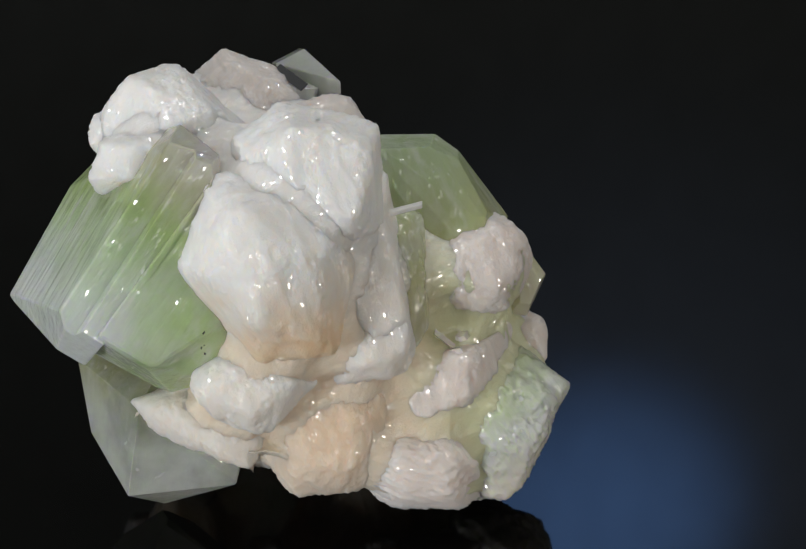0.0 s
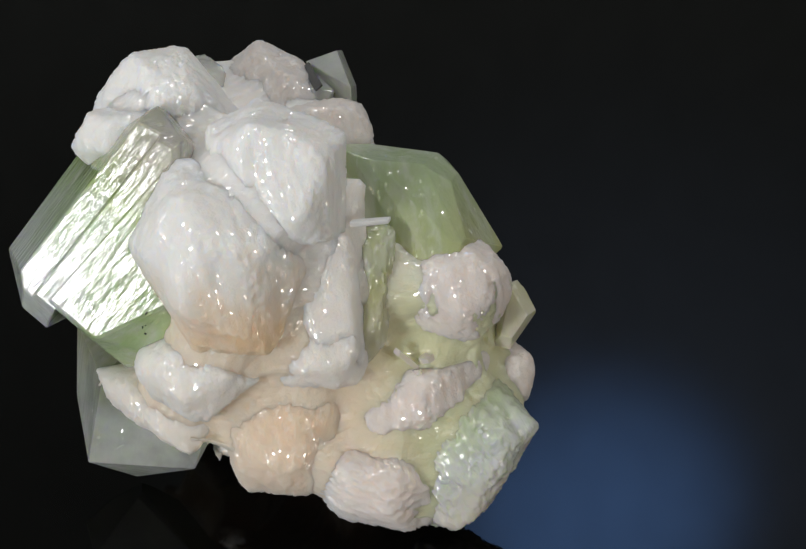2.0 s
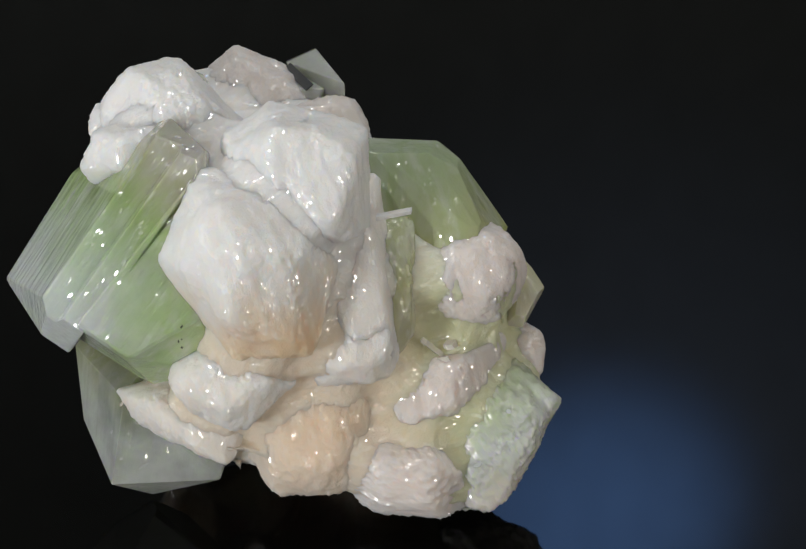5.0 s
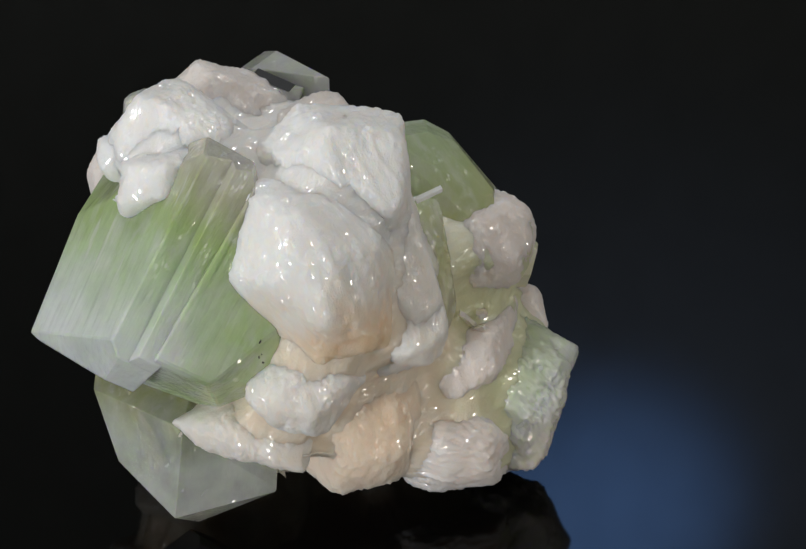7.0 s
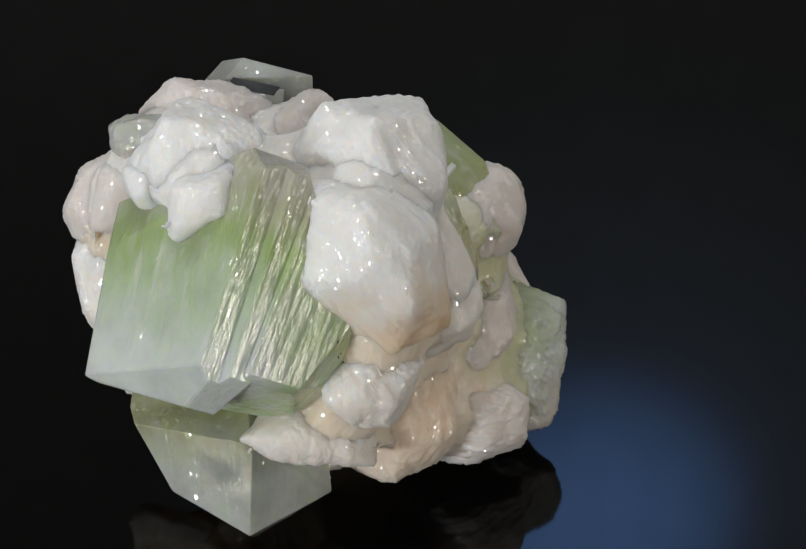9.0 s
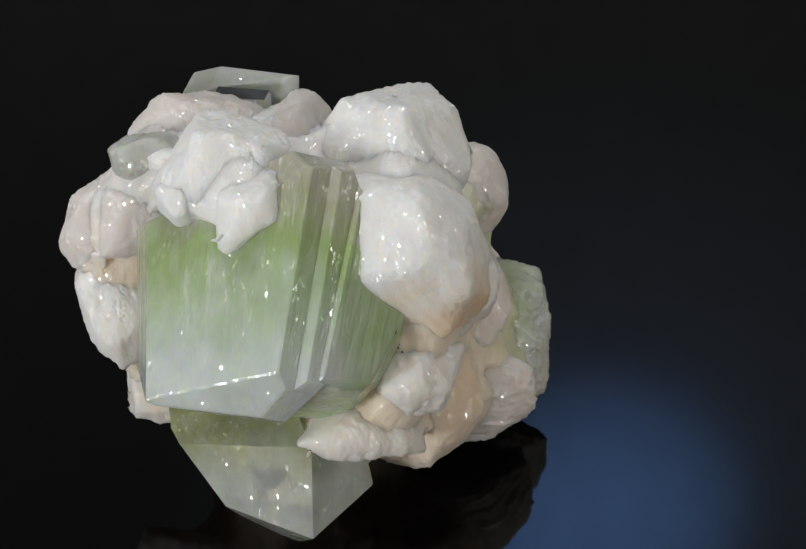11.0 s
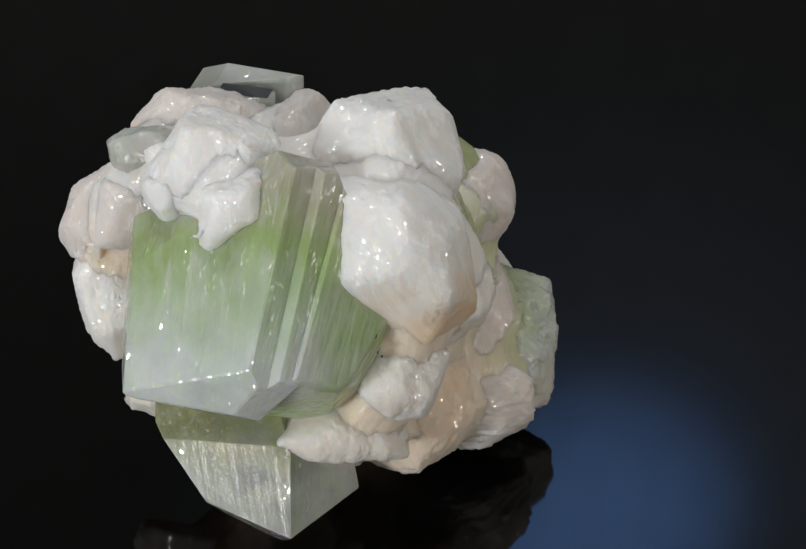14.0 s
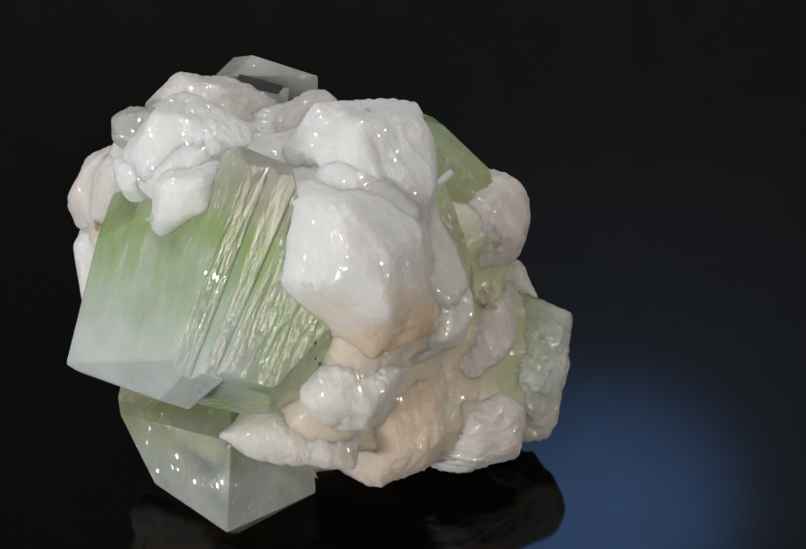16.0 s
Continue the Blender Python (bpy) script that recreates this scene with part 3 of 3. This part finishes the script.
stilbite((3.1, -21.1, 19.9), [(4, -19, 10.0), (-123, 85, 12.0), (-149, -6, 11.5), (55, -39, 7.8), (169, 0, 10.6), (104, -53, 9.0),
    (-141, 35, 13.0), (-33, 9, 12.6), (35, 10, 10.3), (-35, -82, 11.3), (-81, 26, 12.7), (113, 23, 13.6),
    (-88, -28, 13.3), (81, 18, 12.7), (128, -19, 10.9), (-105, 5, 13.5), (-55, 53, 13.0), (92, -24, 10.1),
    (-3, 19, 12.9), (-158, -35, 13.0), (25, 41, 12.5), (-52, -24, 13.9)], peach_mat, "peach sheaf", seed=8)
stilbite((16.4, -23.2, 13.1), [(-30, 82, 6.9), (-87, -32, 9.5), (-109, -82, 8.0), (18, 40, 9.1), (49, 26, 7.8), (104, -53, 6.4),
    (-124, 3, 8.3), (59, -3, 7.8), (-171, -28, 7.9), (-134, 57, 8.2), (94, 27, 9.8), (0, -5, 14.8),
    (-58, 14, 12.2), (-88, 14, 9.8), (95, -21, 8.2), (140, 28, 12.8), (-130, -33, 8.5), (-33, -2, 12.8),
    (138, -29, 9.6), (-62, 45, 9.7), (89, 59, 9.6), (167, 1, 12.6)], blade_mat, "rose white bladed sheaf", seed=9, axis=(1, -0.25, -0.3), ripple=0.5, layer=0.4, blades=0.7)
stilbite((20.7, -14.9, 25.0), [(-128, 47, 6.3), (89, -49, 6.4), (104, 84, 6.7), (170, -66, 8.3), (130, 37, 7.2), (-65, -34, 9.4),
    (-29, 11, 11.4), (16, -63, 8.4), (79, -3, 8.6), (-93, 28, 8.4), (-136, 2, 9.3), (51, -30, 9.9),
    (-34, -34, 10.0), (-120, -16, 9.9), (144, 17, 9.7), (177, 49, 7.8), (109, -16, 8.4), (-55, 24, 11.2),
    (122, 8, 8.8), (-35, 47, 11.8)], rose_mat, "rose white glittering sheaf", seed=20)
stilbite((35.5, -4.0, 23.9), [(-94, 41, 3.8), (-112, 86, 4.7), (99, 21, 4.9), (-100, -17, 4.5), (-174, -73, 4.8), (110, -44, 3.9),
    (-95, 10, 4.1), (-57, -44, 6.1), (12, -81, 5.2), (61, 26, 5.5), (133, 12, 7.6), (-170, 47, 8.1),
    (-173, -42, 7.6), (-39, 41, 5.7), (-4, 5, 6.8), (16, -17, 6.6), (80, -31, 4.4), (67, 1, 5.4),
    (21, 20, 7.0), (149, -17, 8.7), (-133, 24, 8.1), (-12, -31, 7.5)], rose_mat, "rose white sheaf", seed=10, detail=5)
stilbite((-10.0, 14.9, 62.6), [(-109, 39, 5.7), (-127, 18, 6.5), (112, -75, 5.1), (17, -13, 6.5), (30, 15, 6.2), (-104, -53, 9.7),
    (-174, -12, 9.5), (11, 73, 6.0), (-167, -59, 7.1), (139, 43, 9.6), (87, 11, 8.0), (-79, 49, 7.3),
    (-109, -6, 9.5), (56, 55, 6.5), (9, -52, 8.2), (65, -15, 6.2), (-145, 52, 7.2), (-179, 45, 9.2),
    (175, 14, 10.7), (51, -46, 5.5)], rose_mat, "greyish rose sheaf", seed=11)
stilbite((3.9, 2.9, 61.2), [(114, -39, 3.0), (-73, 30, 2.6), (150, -18, 5.7), (-118, 35, 5.5), (149, 83, 6.3), (114, 31, 6.6),
    (-5, 33, 6.2), (64, -56, 4.1), (-51, 10, 4.0), (56, -7, 6.4), (-96, -24, 6.9), (-161, -67, 6.8),
    (25, -87, 5.9), (19, 70, 6.8), (87, 25, 7.2), (-74, -15, 6.0), (16, 20, 7.3)], rose_mat, "greyish rose blade", seed=21, detail=5)
stilbite((-26.3, 20.5, 48.1), [(42, -33, 4.3), (-126, 31, 4.0), (31, 4, 6.0), (-96, 57, 6.2), (-24, -89, 6.0), (-124, -26, 5.8),
    (137, 57, 7.7), (73, 18, 6.9), (147, 21, 8.0), (103, -5, 7.3), (109, -48, 7.5), (-179, -5, 8.3),
    (-73, -5, 9.2), (-23, -35, 9.0), (-60, 26, 9.0), (-2, -8, 8.7), (54, -9, 5.4), (-152, -12, 7.2),
    (-156, 20, 6.4)], rose_mat, "rose sheaf", seed=12)
stilbite((-25.6, 12.8, 52.1), [(53, -31, 3.4), (-141, 32, 4.5), (56, -77, 5.2), (41, 18, 4.9), (-78, 62, 4.7), (-117, -13, 4.6),
    (-113, 18, 3.6), (171, 79, 6.6), (153, 14, 7.8), (105, -14, 6.7), (-118, -63, 6.3), (-87, -2, 5.9),
    (-35, -33, 7.6), (5, 8, 7.4)], rose_mat, "rose ball", seed=22, detail=5, power=8)
stilbite((-29.5, 15.0, 35.7), [(44, -33, 4.4), (-112, 34, 5.0), (-141, 32, 5.2), (-109, -8, 7.0), (-75, 74, 6.1), (-7, -73, 7.6),
    (42, 17, 6.7), (164, -4, 7.1), (-25, -3, 9.7), (-66, 22, 8.4), (122, -56, 7.3), (-176, -18, 7.9),
    (113, -30, 6.4), (74, 5, 7.4), (176, 75, 7.9), (176, 50, 7.9), (16, 19, 8.3), (138, -20, 7.1),
    (126, 13, 9.8)], white_mat, "white ragged sheaf", seed=13)
stilbite((-23.6, 10.4, 17.9), [(41, -32, 2.9), (-125, 36, 3.0), (-140, 79, 4.7), (49, 11, 5.1), (155, 7, 7.3), (110, -20, 6.9),
    (-27, -68, 4.4), (-111, -10, 4.5), (-20, 8, 6.8), (-57, 31, 6.4), (-139, -26, 5.7), (129, -72, 6.2)], white_mat, "white smooth blade", seed=23, detail=5)


# splinters of broken crystal in the hollow, pointing out of the root mass
SPLINTERS = []
for k in range(3):
    bm = bmesh.new()
    box(bm, (-0.0011 + 0.0002 * k, -0.0005, -0.003), (0.0011, 0.0005 + 0.0001 * k, 0.003))
    for cut, n in (((0, 0, 0.0022), (0.7, 0.2, 0.7)), ((0, 0, 0.0026), (-0.5, -0.4 + 0.2 * k, 0.8)), ((0.0008, 0, 0), (0.9, 0.4, 0.1))):
        got = bmesh.ops.bisect_plane(bm, geom=bm.verts[:] + bm.edges[:] + bm.faces[:], plane_co=cut, plane_no=n, clear_outer=True)
        bmesh.ops.contextual_create(bm, geom=[e for e in got["geom_cut"] if isinstance(e, bmesh.types.BMEdge)])
    data = bpy.data.meshes.new("splinter")
    bm.to_mesh(data)
    bm.free()
    data.materials.append(cavity_mat)
    SPLINTERS.append(data)
rng = random.Random(5)
for k in range(22):
    at = Vector((rng.uniform(13, 28), rng.uniform(-20, -15), rng.uniform(23, 35)))
    way = (at - Vector((21, 0, 26))).normalized() + Vector([rng.uniform(-0.7, 0.7) for _ in range(3)])
    ob = new("splinter", SPLINTERS[k % 3])
    ob.parent = specimen
    ob.matrix_basis = Matrix.LocRotScale(at * MM, way.to_track_quat("Z", "Y"), Vector((rng.uniform(0.7, 1.4), 0.8, rng.uniform(0.7, 1.2))))

MASS.append((Vector(ROOT[0]), ROOT[1]))
MASS.append((Vector((20, -4, 11)), [(a, 0, 9) for a in range(0, 360, 45)] + [(0, -90, 11.2), (0, 90, 12)]))
MASS.append((Vector((10, -8, 11)), [(a, 0, 6) for a in range(0, 360, 45)] + [(0, -90, 11.2), (0, 90, 12)]))
MASS.append((Vector((4, 9, 14)), [(a, 0, 16) for a in range(0, 360, 45)] + [(0, -90, 14.2), (0, 90, 14)]))
root_mass(core_mat, "cream, peach and olive intergrown root mass")


# ---- movement ----
TURN = [(0.0, 0.0), (0.5, -3.94), (1.0, -7.97), (1.5, -12.14), (2.0, -16.53), (2.5, -20.13), (2.9, -21.35), (3.0, -21.26), (3.5, -18.89), (4.0, -14.99),
        (5.25, -3.4), (6.5, 8.96), (7.0, 13.94), (7.5, 18.8), (8.0, 23.46), (8.5, 27.82), (9.0, 32.11), (9.5, 35.99), (10.0, 39.57),
        (11.0, 46.2), (11.6, 49.9), (12.1, 51.6), (12.5, 50.75), (13.0, 48.14), (13.5, 44.9), (14.0, 41.25), (14.5, 37.81), (15.0, 33.97), (15.5, 30.16), (16.0, 26.85)]


def motions():
    walk(specimen, [(t, pose(0, 0, 0, 0, 0, a)) for t, a in TURN])


motions()
